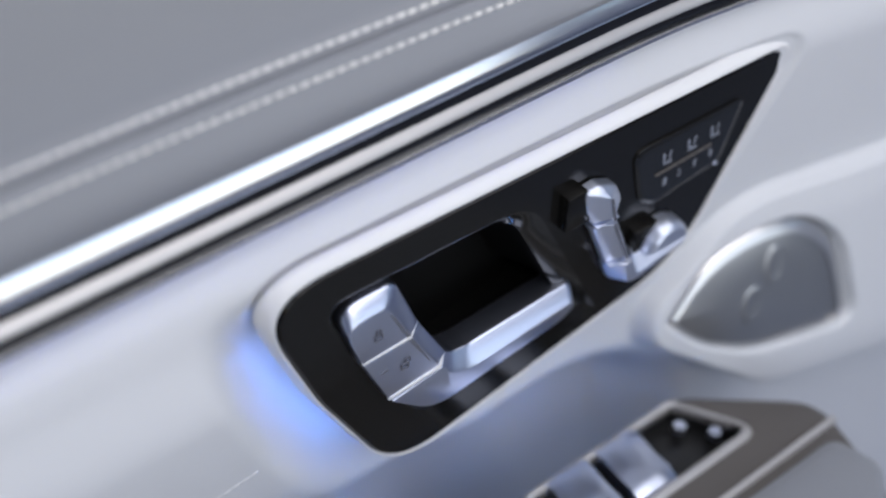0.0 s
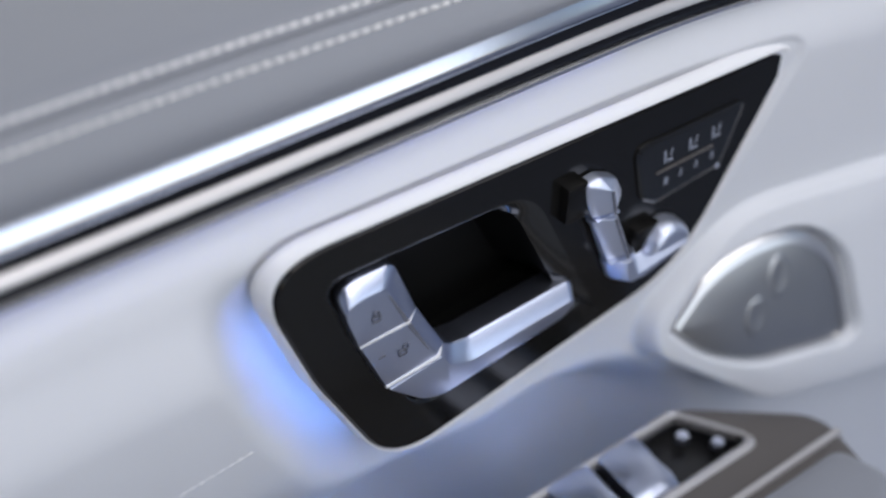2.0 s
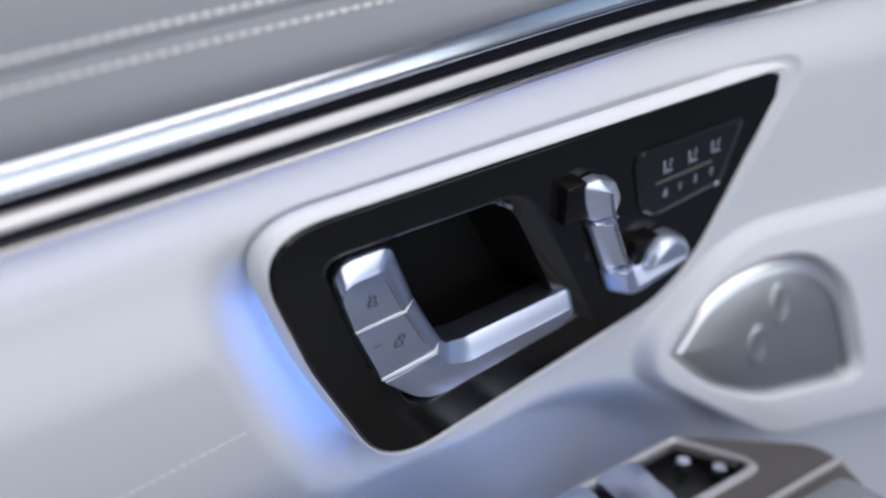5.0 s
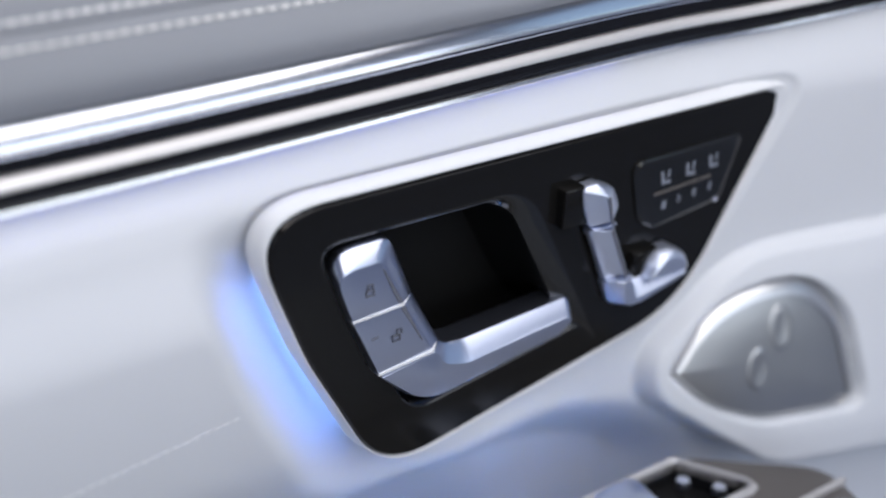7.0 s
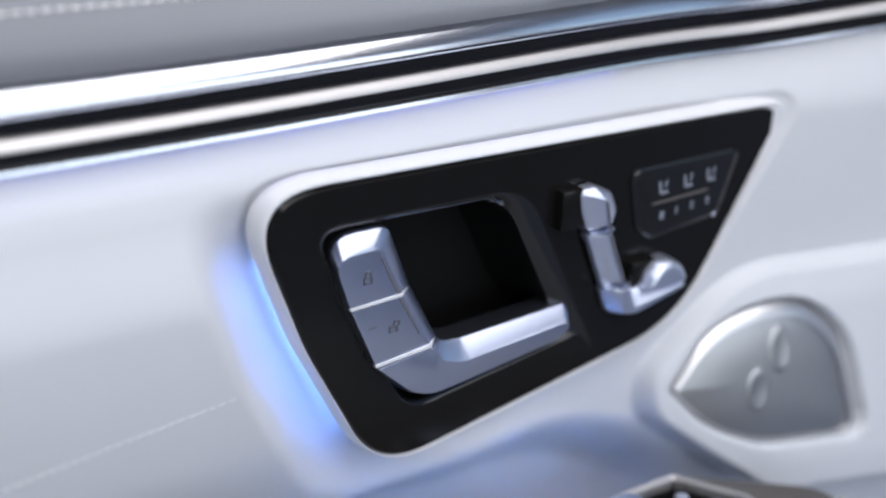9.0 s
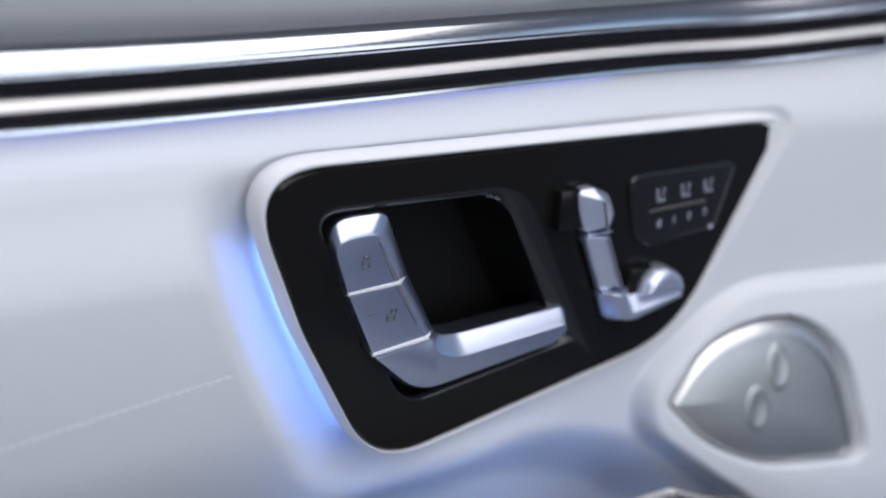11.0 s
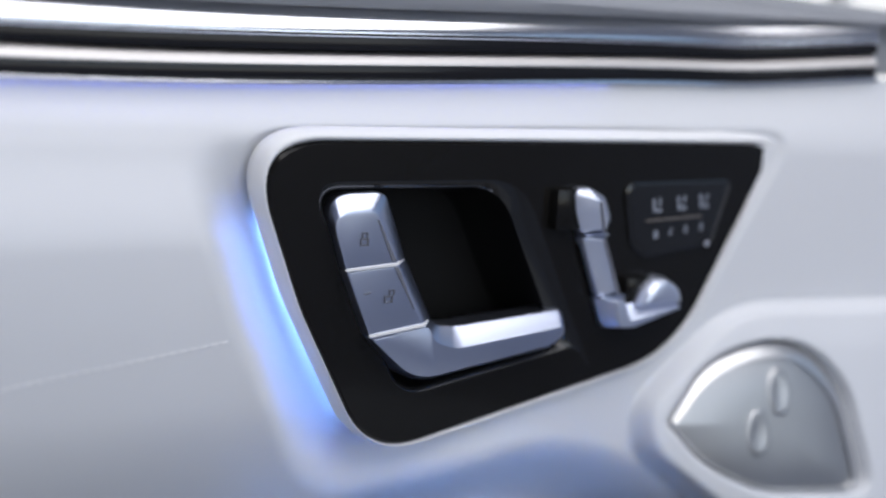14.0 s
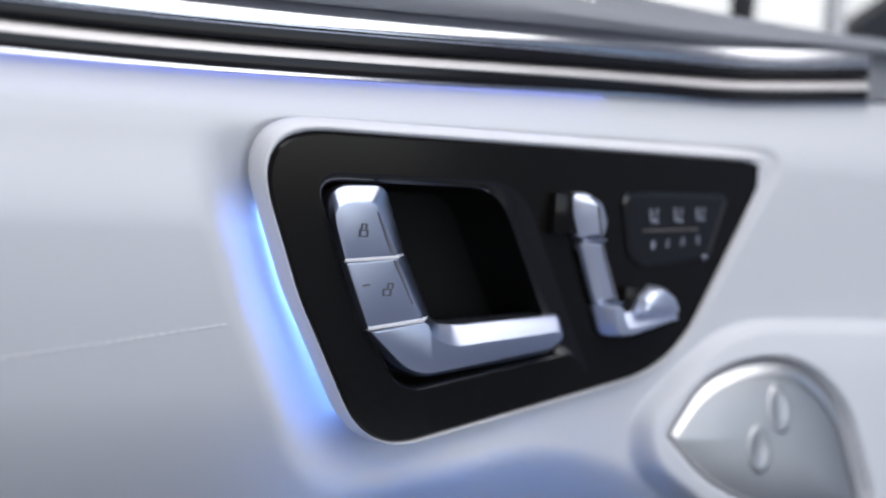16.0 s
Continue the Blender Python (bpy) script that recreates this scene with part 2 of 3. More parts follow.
def skin_y(X, Z):
    d = signed_distance(lip_outer, X, Z)
    Y = 0.005 + flare(X)
    # dished recess along the rear edge of the control panel
    rear = smoothstep(0.105, -0.012, X + 0.457 * Z) * smoothstep(0.005, -0.036, Z) * smoothstep(-0.165, -0.09, Z)
    Y = Y + rear * (0.0118 - 0.0238 * smoothstep(0.0015, 0.027, d))
    Y = Y + (1 - rear) * 0.0020 * smoothstep(0.0035, 0.0, d)
    # the lower rear part leans away under the arm
    lean = smoothstep(0.055, -0.015, X + 0.457 * Z)
    Y = Y + lean * 1.6 * np.clip(-0.040 - Z, 0, 0.12) ** 2
    # hollow under the panel
    below = ridge(X) - Z
    wide = smoothstep(-0.03, 0.14, X) * smoothstep(0.235, 0.195, X)
    Y = Y + wide * 0.030 * smoothstep(-0.004, 0.036, below)
    # raised pad round the loudspeaker
    p = signed_distance(pad_loop, X, Z)
    k = smoothstep(0.003, -0.004, p)
    swell = speaker_plane(X, Z) - 0.003 - 0.002 * smoothstep(0, 0.02, -p)
    far = smoothstep(0.34, 0.45, X)
    Y = Y * (1 - k) + k * (swell * (1 - far) + (flare(X) - 0.008) * far)
    Y = Y + 0.0011 * np.exp(-((p - 0.001) / 0.0016) ** 2)
    s = signed_distance(speaker_loop, X, Z)
    Y = Y + 0.018 * smoothstep(0.0008, -0.0022, s)
    return Y


def lines(a, b, fine_a, fine_b, fine, coarse):
    return np.concatenate([np.arange(a, fine_a, coarse), np.arange(fine_a, fine_b, fine), np.arange(fine_b, b + coarse, coarse)])


def door_skin():
    xs = lines(-0.62, 0.62, -0.05, 0.335, 0.00135, 0.008)
    zs = lines(-0.45, 0.030, -0.19, 0.030, 0.00135, 0.010)
    zs = np.append(zs[zs < 0.030], 0.030)
    X, Z = np.meshgrid(xs, zs)
    # the upper border follows the rising trim strip
    top = smoothstep(-0.004, 0.030, Z)
    Y = skin_y(X, Z)
    Zr = Z + top * (strip_rise(X) - 0.0117)
    Y = Y * (1 - top) + (0.0125 + flare(X)) * top
    d = signed_distance(panel_loop, X, Z)
    keep = (d > -0.004)
    n, m = X.shape
    verts = np.stack([X, Y, Zr], -1).reshape(-1, 3)
    faces = []
    for j in range(n - 1):
        for i in range(m - 1):
            if keep[j, i] or keep[j, i + 1] or keep[j + 1, i] or keep[j + 1, i + 1]:
                a = j * m + i
                faces.append((a, a + 1, a + m + 1, a + m))
    me = bpy.data.meshes.new("door_skin")
    me.from_pydata(verts.tolist(), [], faces)
    me.materials.append(SKIN)
    me.polygons.foreach_set("use_smooth", [True] * len(me.polygons))
    ob = new("door_panel", me)
    return tagged(ob, "silver-grey leather door panel dished round the black control panel", "door panel", kind="structure")


def strip_rise(x):
    x = np.asarray(x, dtype=float)
    return 0.030 * x * smoothstep(0.40, 0.05, x) + 0.0065 * smoothstep(0.05, 0.40, x) + 0.008 * smoothstep(0.22, 0.36, x) + np.minimum(0.012, 0.14 * np.maximum(0.03 - x, 0) ** 2)


def sweep(profile, xs, close=True, crest=None, bulge=None):
    """Pulls a (y, z) profile along the door; it follows the flare and the rise."""
    bm = bmesh.new()
    rings = []
    for x in xs:
        f, r = float(flare(x)), float(strip_rise(x))
        rings.append([(x, y + f - (bulge(x, z) if bulge else 0.0), z + r + (crest(x, z) if crest else 0.0)) for y, z in profile])
    vs = [[bm.verts.new(p) for p in ring] for ring in rings]
    n = len(profile)
    for a, b in zip(vs, vs[1:]):
        for i in range(n if close else n - 1):
            bm.faces.new((a[i], a[(i + 1) % n], b[(i + 1) % n], b[i]))
    if close:
        bm.faces.new(vs[0])
        bm.faces.new(vs[-1])
    return bm


STRIP_X = list(np.arange(-0.60, 0.13, 0.02)) + list(np.arange(0.13, 0.316, 0.006))


def trim_strip():
    t = empty("decor_trim_strip", 0, 0.012, 0.03, "polished chrome and black decorative strip across the door", "trim strip")
    part("chrome_bar", sweep([(0.027, 0.0362), (0.0124, 0.0362), (0.0120, 0.0364), (0.0120, 0.0368), (0.0127, 0.0387), (0.0136, 0.0407),
                              (0.0145, 0.0425), (0.0154, 0.0440), (0.0160, 0.0448), (0.0167, 0.0453), (0.027, 0.0453)], STRIP_X), CHROME, t, "broad polished chrome bar")
    part("pinstripe", sweep([(0.020, 0.0350), (0.0126, 0.0350), (0.0124, 0.0352), (0.0126, 0.0355), (0.020, 0.0355)], STRIP_X), SATIN_CHROME, t, "thin satin pinstripe")
    part("upper_inlay", sweep([(0.020, 0.0302), (0.0129, 0.0302), (0.0127, 0.0318), (0.0127, 0.0335), (0.0129, 0.0361), (0.020, 0.0361)], STRIP_X), INLAY, t, "black inlay")
    part("lower_bar", sweep([(0.020, 0.0248), (0.0121, 0.0248), (0.0117, 0.0250), (0.0117, 0.0254), (0.0125, 0.0266), (0.0135, 0.0280), (0.0146, 0.0292), (0.0154, 0.0298), (0.020, 0.0301)], STRIP_X), BRUSHED_BAR, t, "brushed champagne metal bar")
    part("lower_inlay", sweep([(0.020, 0.0203), (0.0125, 0.0203), (0.0123, 0.0216), (0.0123, 0.0232), (0.0125, 0.0247), (0.020, 0.0247)], STRIP_X), INLAY, t, "black inlay")
    part("edge_bead", sweep([(0.020, 0.0191), (0.0112, 0.0191), (0.0110, 0.0181), (0.0103, 0.0181), (0.0101, 0.0186), (0.0104, 0.0197), (0.0118, 0.0202), (0.020, 0.0202)], STRIP_X), CHROME, t, "thin chrome bead")
    part("light_line", sweep([(0.0124, 0.0186), (0.0113, 0.0186), (0.0113, 0.0190), (0.0124, 0.0190)], [x for x in STRIP_X if x < 0.17]), LED, t, "blue ambient light line")
    return t


TRIM_PROFILE = [(0.022, 0.0452), (0.0158, 0.0454), (0.0146, 0.0462), (0.0140, 0.0475), (0.0129, 0.0510), (0.0124, 0.0550), (0.0128, 0.0595), (0.0140, 0.0640), (0.0156, 0.0674), (0.0164, 0.0685), (0.0170, 0.0687),
                (0.0184, 0.0678), (0.0190, 0.0679), (0.0189, 0.0696), (0.0192, 0.0704), (0.0202, 0.0714), (0.0240, 0.0735), (0.031, 0.0748), (0.045, 0.0753), (0.065, 0.0747),
                (0.095, 0.0725), (0.130, 0.066), (0.160, 0.052), (0.165, 0.020), (0.022, 0.020)]


def crest(x, z):
    k = min(1.0, max(0.0, (z - 0.047) / 0.018))
    return -(float(strip_rise(x)) + x * (0.002 + 0.026 * float(smoothstep(0.08, 0.20, x))) + 0.002 * float(smoothstep(0.15, 0.30, x))) * k


def overhang(x, z):
    """The padded lower edge stands proud over the chrome bar."""
    k = 0.0 if z < 0.0453 else 0.8 if z < 0.0460 else 1.0
    return k * float(smoothstep(0.0655, 0.049, z)) * min(0.0050, max(0.0028, 0.0040 + 0.008 * x)) * float(smoothstep(0.27, 0.15, x))


def on_trim(x, y, z):
    return Vector((x, y + float(flare(x)) - overhang(x, z), z + float(strip_rise(x)) + crest(x, z)))


def upper_trim():
    t = empty("upper_door_trim", 0, 0.05, 0.05, "grey leather upper door trim with pale double stitching", "door trim")
    xs = list(np.arange(-0.60, 0.621, 0.02))
    body = part("leather_cover", sweep(TRIM_PROFILE, xs, True, crest, overhang), TRIM, t)
    bm = bmesh.new()
    bmesh.ops.create_cube(bm, size=1.0)
    for v in bm.verts:
        v.co = Vector((v.co.x * 0.0031, v.co.y * 0.0009, v.co.z * 0.0011))
    bmesh.ops.bevel(bm, geom=bm.edges[:], offset=0.00025, segments=1, affect="EDGES")
    me = bpy.data.meshes.new("stitch")
    bm.to_mesh(me)
    bm.free()
    me.materials.append(THREAD)
    rnd = random.Random(3)
    for y, z, lean in ((0.0144, 0.0650, -22), (0.0202, 0.0713, -42)):
        x = -0.135
        while x < 0.16:
            ob = new("stitch", me)
            ob.parent = t
            p, q = on_trim(x - 0.001, y, z), on_trim(x + 0.001, y, z)
            ob.matrix_basis = Matrix.Translation(-t.location) @ pose(*on_trim(x, y - 0.0002, z + 0.0001), lean, -math.degrees(math.atan2(q.z - p.z, q.x - p.x)) + rnd.uniform(-4, 1), 0)
            x += 0.0045
    return t


def skin_stitches():
    t = empty("door_panel_stitching", -0.02, 0, -0.07, "row of pale stitches across the silver door leather", "stitching")
    bm = bmesh.new()
    bmesh.ops.create_cube(bm, size=1.0)
    for v in bm.verts:
        v.co = Vector((v.co.x * 0.0026, v.co.y * 0.0004, v.co.z * 0.0006))
    bmesh.ops.bevel(bm, geom=bm.edges[:], offset=0.00018, segments=1, affect="EDGES")
    me = bpy.data.meshes.new("stitch")
    bm.to_mesh(me)
    bm.free()
    me.materials.append(SKIN_THREAD)
    n = 33
    for i in range(n):
        x = -0.128 + 0.0037 * i
        z = -0.0828 + 0.125 * (x + 0.128)
        y = float(skin_y(np.array([[x]]), np.array([[z]]))[0, 0])
        ob = new("stitch", me)
        ob.parent = t
        ob.matrix_basis = Matrix.Translation(-t.location) @ pose(x, y - 0.0001, z, 0, -6.5, 0)
    return t


# ---- the black control panel ----
def control_panel():
    t = empty("door_control_panel", 0.12, 0, -0.06, "gloss black door control panel with silver lip and blue glow", "control panel")
    hole_out = round_poly(offset_poly(HOLE, [3.4, 9.5, 2.2, 1.5, 1.4]), [9, 27, 34, 9, 16], 12)
    hole_in = round_poly(HOLE, HOLE_R, 12)
    floor_loop = round_poly(offset_poly(HOLE, [-4, -6, -5, -1, -1]), [7, 19, 26, 7, 13], 12)
    edge = round_poly(offset_poly(PANEL, [-1.0] * 5), [21, 7, 57, 31, 108], 12)
    bm = bmesh.new()
    ring = loops(bm, [at_y(panel_loop, 0.010), at_y(panel_loop, 0.0012), at_y(edge, 0.0)])
    hole = [bm.verts.new((x, 0.0, z)) for x, z in hole_out]
    es = [bm.edges.new((hole[i], hole[(i + 1) % len(hole)])) for i in range(len(hole))]
    es += [bm.edges.get((ring[-1][i], ring[-1][(i + 1) % len(edge)])) for i in range(len(edge))]
    bmesh.ops.triangle_fill(bm, use_beauty=True, use_dissolve=False, edges=es)
    part("face_plate", bm, GLOSS_BLACK, t, smooth=0.4)
    bm = bmesh.new()
    m1 = [(a[0] * .85 + b[0] * .15, a[1] * .85 + b[1] * .15) for a, b in zip(hole_out, hole_in)]
    m2 = [(a[0] * .35 + b[0] * .65, a[1] * .35 + b[1] * .65) for a, b in zip(hole_out, hole_in)]
    loops(bm, [at_y(hole_out, 0.0), at_y(m1, 0.0001), at_y(m2, 0.0009), at_y(hole_in, 0.0024)])
    part("recess_edge", bm, POLISHED_BLACK, t, "rolled gloss black edge of the recess", smooth=1.2)
    bm = bmesh.new()
    loops(bm, [at_y(hole_in, 0.0024), at_y(hole_in, 0.018), at_y(floor_loop, 0.032)], False, True)
    part("pull_recess", bm, RECESS, t, "deep satin black finger recess", smooth=0.9)
    # the lip round it
    bm = bmesh.new()
    a, b = panel_loop, lip_outer
    mix = lambda f: [(p[0] * (1 - f) + q[0] * f, p[1] * (1 - f) + q[1] * f) for p, q in zip(a, b)]
    # along the rear edge the lip leans far back towards the light guide
    lean = [float(smoothstep(0.026, 0.004, x + 0.457 * z) * smoothstep(0.002, -0.022, z) * smoothstep(-0.122, -0.100, z)) for x, z in a]
    rings = []
    for f, y, back in ((0, 0.004, 0), (0, 0.0018, 0), (0.14, 0.0002, 0.0002), (0.28, -0.0006, 0.0008), (0.42, -0.0006, 0.0016), (0.62, 0.0008, 0.0026),
                       (0.85, 0.0022, 0.0034), (1.0, 0.0042, 0.0034), (0.94, 0.0050, 0.0034), (0.2, 0.0052, 0.0030)):
        rings.append([(p[0], y + back * w, p[1]) for p, w in zip(mix(f), lean)])
    loops(bm, rings)
    part("lip", bm, LIP, t, "satin silver lip", smooth=1.2)
    # light guide hidden behind the rear edge
    bm = bmesh.new()
    line = round_poly(offset_poly(PANEL, [-1.0, 2, 2, -2.2, -2.0]), [20, 6, 60, 30, 107], 14)
    run = [p for p in line[-22:] + line[:12] if -0.108 < p[1] < -0.004 and p[0] < 0.056]
    run = [(p[0] + (q[0] - p[0]) * f, p[1] + (q[1] - p[1]) * f) for p, q in zip(run, run[1:]) for f in (0, 0.25, 0.5, 0.75)]
    sy = [0.0150] * len(run)
    prev = None
    for (x, z), y in zip(run, sy):
        r = 0.0010
        cur = [bm.verts.new((x + r * math.cos(w), float(y) + r * math.sin(w), z)) for w in (0.4, 1.45, 2.5, 3.54, 4.6, 5.6)]
        if prev:
            for j in range(6):
                bm.faces.new((prev[j], prev[(j + 1) % 6], cur[(j + 1) % 6], cur[j]))
        prev = cur
    part("light_guide", bm, PANEL_LED, t, "glowing blue ambient light guide")
    return t


# ---- the inner door handle with its lock buttons ----
def lock_button(t, outer, inner, ro, ri, marks, name):
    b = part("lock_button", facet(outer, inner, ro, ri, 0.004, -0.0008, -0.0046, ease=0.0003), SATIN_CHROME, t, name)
    for cx, cz, sx, sz, turn in marks:
        part("engraved_mark", block(cx / 1000, -0.0050, cz / 1000, sx / 1000, 0.0004, sz / 1000, 0, turn), MARK_AND_SHADE, b, smooth=0)
    return b


def padlock(cx, cz, open_by):
    return [(cx, cz - 1.6, 3.4, 0.5, 0), (cx, cz + 0.6, 3.4, 0.5, 0), (cx - 1.5, cz - 0.5, 0.5, 2.2, 0), (cx + 1.5, cz - 0.5, 0.5, 2.2, 0),
            (cx + 1.0 + open_by, cz + 1.9, 0.5, 2.0, 0), (cx - 0.9 + open_by, cz + 1.9, 0.5, 2.0, 0), (cx + 0.05 + open_by, cz + 2.8, 2.2, 0.5, 0)]


def door_handle():
    t = empty("inner_door_release", 0.09, 0, -0.07, "satin chrome inner door handle with two lock buttons", "door handle")
    lock_button(t, [(28.5, -18.5), (54.4, -18), (64.6, -43.0), (36.8, -45.4)], [(29.8, -24.8), (48.6, -24.0), (58.4, -43.4), (37.2, -45.1)],
                [13, 6, 0.4, 0.4], [9.5, 5, 0.3, 0.3], padlock(44.0, -35.0, 0), "satin chrome lock button")
    lock_button(t, [(37.0, -45.8), (64.9, -43.4), (77.6, -66.6), (48.0, -70.4)], [(37.8, -46.6), (58.8, -44.9), (71.8, -67.4), (48.4, -69.9)],
                [0.4, 0.4, 0.4, 0.4], [0.3, 0.3, 0.3, 0.3], padlock(55.5, -56.5, 1.2) + [(46.4, -54.4, 3.0, 0.6, -8)], "satin chrome unlock button")
    # dark tapering slivers laid on the faces, painted shade of the border's fold
    for (x0, z0), (x1, z1) in (((49.4, -27.6), (57.2, -43.0)), ((58.2, -45.2), (67.0, -61.5))):
        bm = bmesh.new()
        w = 0.0009
        top = 0.3 if z0 > -30 else 1.0
        end = 1.0 if z0 > -30 else 0.2
        a, b = Vector((x0 / 1000, -0.00505, z0 / 1000)), Vector((x1 / 1000, -0.00505, z1 / 1000))
        vs = [bm.verts.new(p) for p in (a - Vector((w * top, 0, 0)), a + Vector((w * top, 0, 0)), b + Vector((w * end, 0, 0)), b - Vector((w * end, 0, 0)))]
        vs2 = [bm.verts.new(v.co + Vector((0, 0.0006, 0))) for v in vs]
        bm.faces.new(vs)
        for i in range(4):
            bm.faces.new((vs[i], vs[(i + 1) % 4], vs2[(i + 1) % 4], vs2[i]))
        part("fold_shade", bm, MARK_AND_SHADE, t, smooth=0)
    # bright beads along the two joints
    for line in (((37.2, -45.6, -4.4), (58.5, -44.1, -4.8), (64.6, -43.2, 0.6)), ((48.4, -70.5, -4.6), (72.0, -67.6, -5.2), (77.4, -66.7, 0.4))):
        bm = bmesh.new()
        rings = [[bm.verts.new((x / 1000 + dx, y / 1000 + dy, z / 1000 + dz)) for dx, dy, dz in
                  ((0, 0.0008, 0.0007), (0, -0.0003, 0.0006), (0, -0.0005, 0.0), (0, -0.0003, -0.0006), (0, 0.0008, -0.0007))] for x, z, y in line]
        for a, b in zip(rings, rings[1:]):
            for k in range(5):
                bm.faces.new((a[k], a[(k + 1) % 5], b[(k + 1) % 5], b[k]))
        bm.faces.new(rings[0])
        bm.faces.new(rings[-1])
        part("joint_bead", bm, LIP, t, "bright bead along the joint", smooth=1.0)
    outer = [(48.3, -70.8), (77.6, -66.7), (80.6, -69.2), (88.5, -70.2), (140.5, -66.6), (143.4, -76.5), (136.5, -82.4), (68.0, -91.4)]
    inner = [(49.6, -71.8), (72.4, -68.4), (75.8, -74.6), (86.5, -78.0), (138.0, -72.6), (139.4, -75.4), (134.0, -79.6), (69.0, -88.8)]
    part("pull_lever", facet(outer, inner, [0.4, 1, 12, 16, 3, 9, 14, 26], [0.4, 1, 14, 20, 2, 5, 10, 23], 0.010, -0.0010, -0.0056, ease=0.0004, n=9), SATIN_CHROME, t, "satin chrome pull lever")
    return t


# ---- the seat-shaped adjuster ----
def seat_switch():
    t = empty("seat_adjust_switch", 0.16, 0, -0.05, "matte silver seat-shaped adjuster on black stalks", "switch")
    part("stalk", block(0.1390, -0.0006, -0.0256, 0.0160, 0.0088, 0.0165, 0.0010), GLOSS_BLACK, t, "gloss black stalk")
    part("stalk", block(0.1800, -0.0005, -0.0610, 0.0170, 0.0090, 0.0125, 0.0010), GLOSS_BLACK, t, "gloss black stalk")
    part("stalk", block(0.1545, 0.0000, -0.0500, 0.0080, 0.0060, 0.0260, 0.0008, -24), GLOSS_BLACK, t, "gloss black stalk")
    part("headrest_knob", ridged([(138.4, -17.6), (146.0, -16.6), (155.0, -20.6), (158.8, -28.5), (156.6, -34.6), (143.4, -34.9), (140.2, -27.0)],
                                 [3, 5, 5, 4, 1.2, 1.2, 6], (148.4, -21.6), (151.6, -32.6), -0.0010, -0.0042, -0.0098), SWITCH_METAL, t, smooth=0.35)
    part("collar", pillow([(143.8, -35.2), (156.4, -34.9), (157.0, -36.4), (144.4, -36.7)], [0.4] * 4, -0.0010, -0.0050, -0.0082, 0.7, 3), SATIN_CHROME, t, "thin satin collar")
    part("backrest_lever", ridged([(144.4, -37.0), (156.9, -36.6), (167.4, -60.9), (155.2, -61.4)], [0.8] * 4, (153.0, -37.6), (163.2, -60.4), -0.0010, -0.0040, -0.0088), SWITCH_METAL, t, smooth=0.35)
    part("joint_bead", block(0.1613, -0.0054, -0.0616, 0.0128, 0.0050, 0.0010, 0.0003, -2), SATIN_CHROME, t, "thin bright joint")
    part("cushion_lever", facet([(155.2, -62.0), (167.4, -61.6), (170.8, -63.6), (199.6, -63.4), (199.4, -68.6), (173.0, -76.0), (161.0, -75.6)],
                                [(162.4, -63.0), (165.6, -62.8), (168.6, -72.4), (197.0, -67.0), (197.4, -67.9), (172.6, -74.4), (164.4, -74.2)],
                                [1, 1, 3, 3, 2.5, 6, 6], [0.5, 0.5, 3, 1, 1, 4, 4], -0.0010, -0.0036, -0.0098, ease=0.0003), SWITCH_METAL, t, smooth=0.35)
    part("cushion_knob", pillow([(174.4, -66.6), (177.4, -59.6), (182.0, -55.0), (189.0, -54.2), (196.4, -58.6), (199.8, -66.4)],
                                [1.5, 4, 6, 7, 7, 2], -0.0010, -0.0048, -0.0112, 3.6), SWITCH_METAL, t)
    for (x0, z0), (x1, z1), y in (((148.9, -22.0), (151.9, -34.2), -0.0101), ((153.2, -37.4), (163.4, -60.8), -0.0091)):
        bm = block(0, 0, 0, 0.0013, 0.0005, math.hypot(x1 - x0, z1 - z0) / 1000, 0.0002, 0, 1)
        bmesh.ops.transform(bm, matrix=pose((x0 + x1) / 2000, y, (z0 + z1) / 2000, 0, math.degrees(math.atan2(x1 - x0, z1 - z0)) + 180, 0), verts=bm.verts)
        part("centre_groove", bm, MARK_AND_SHADE, t, "dark centre groove")
    return t


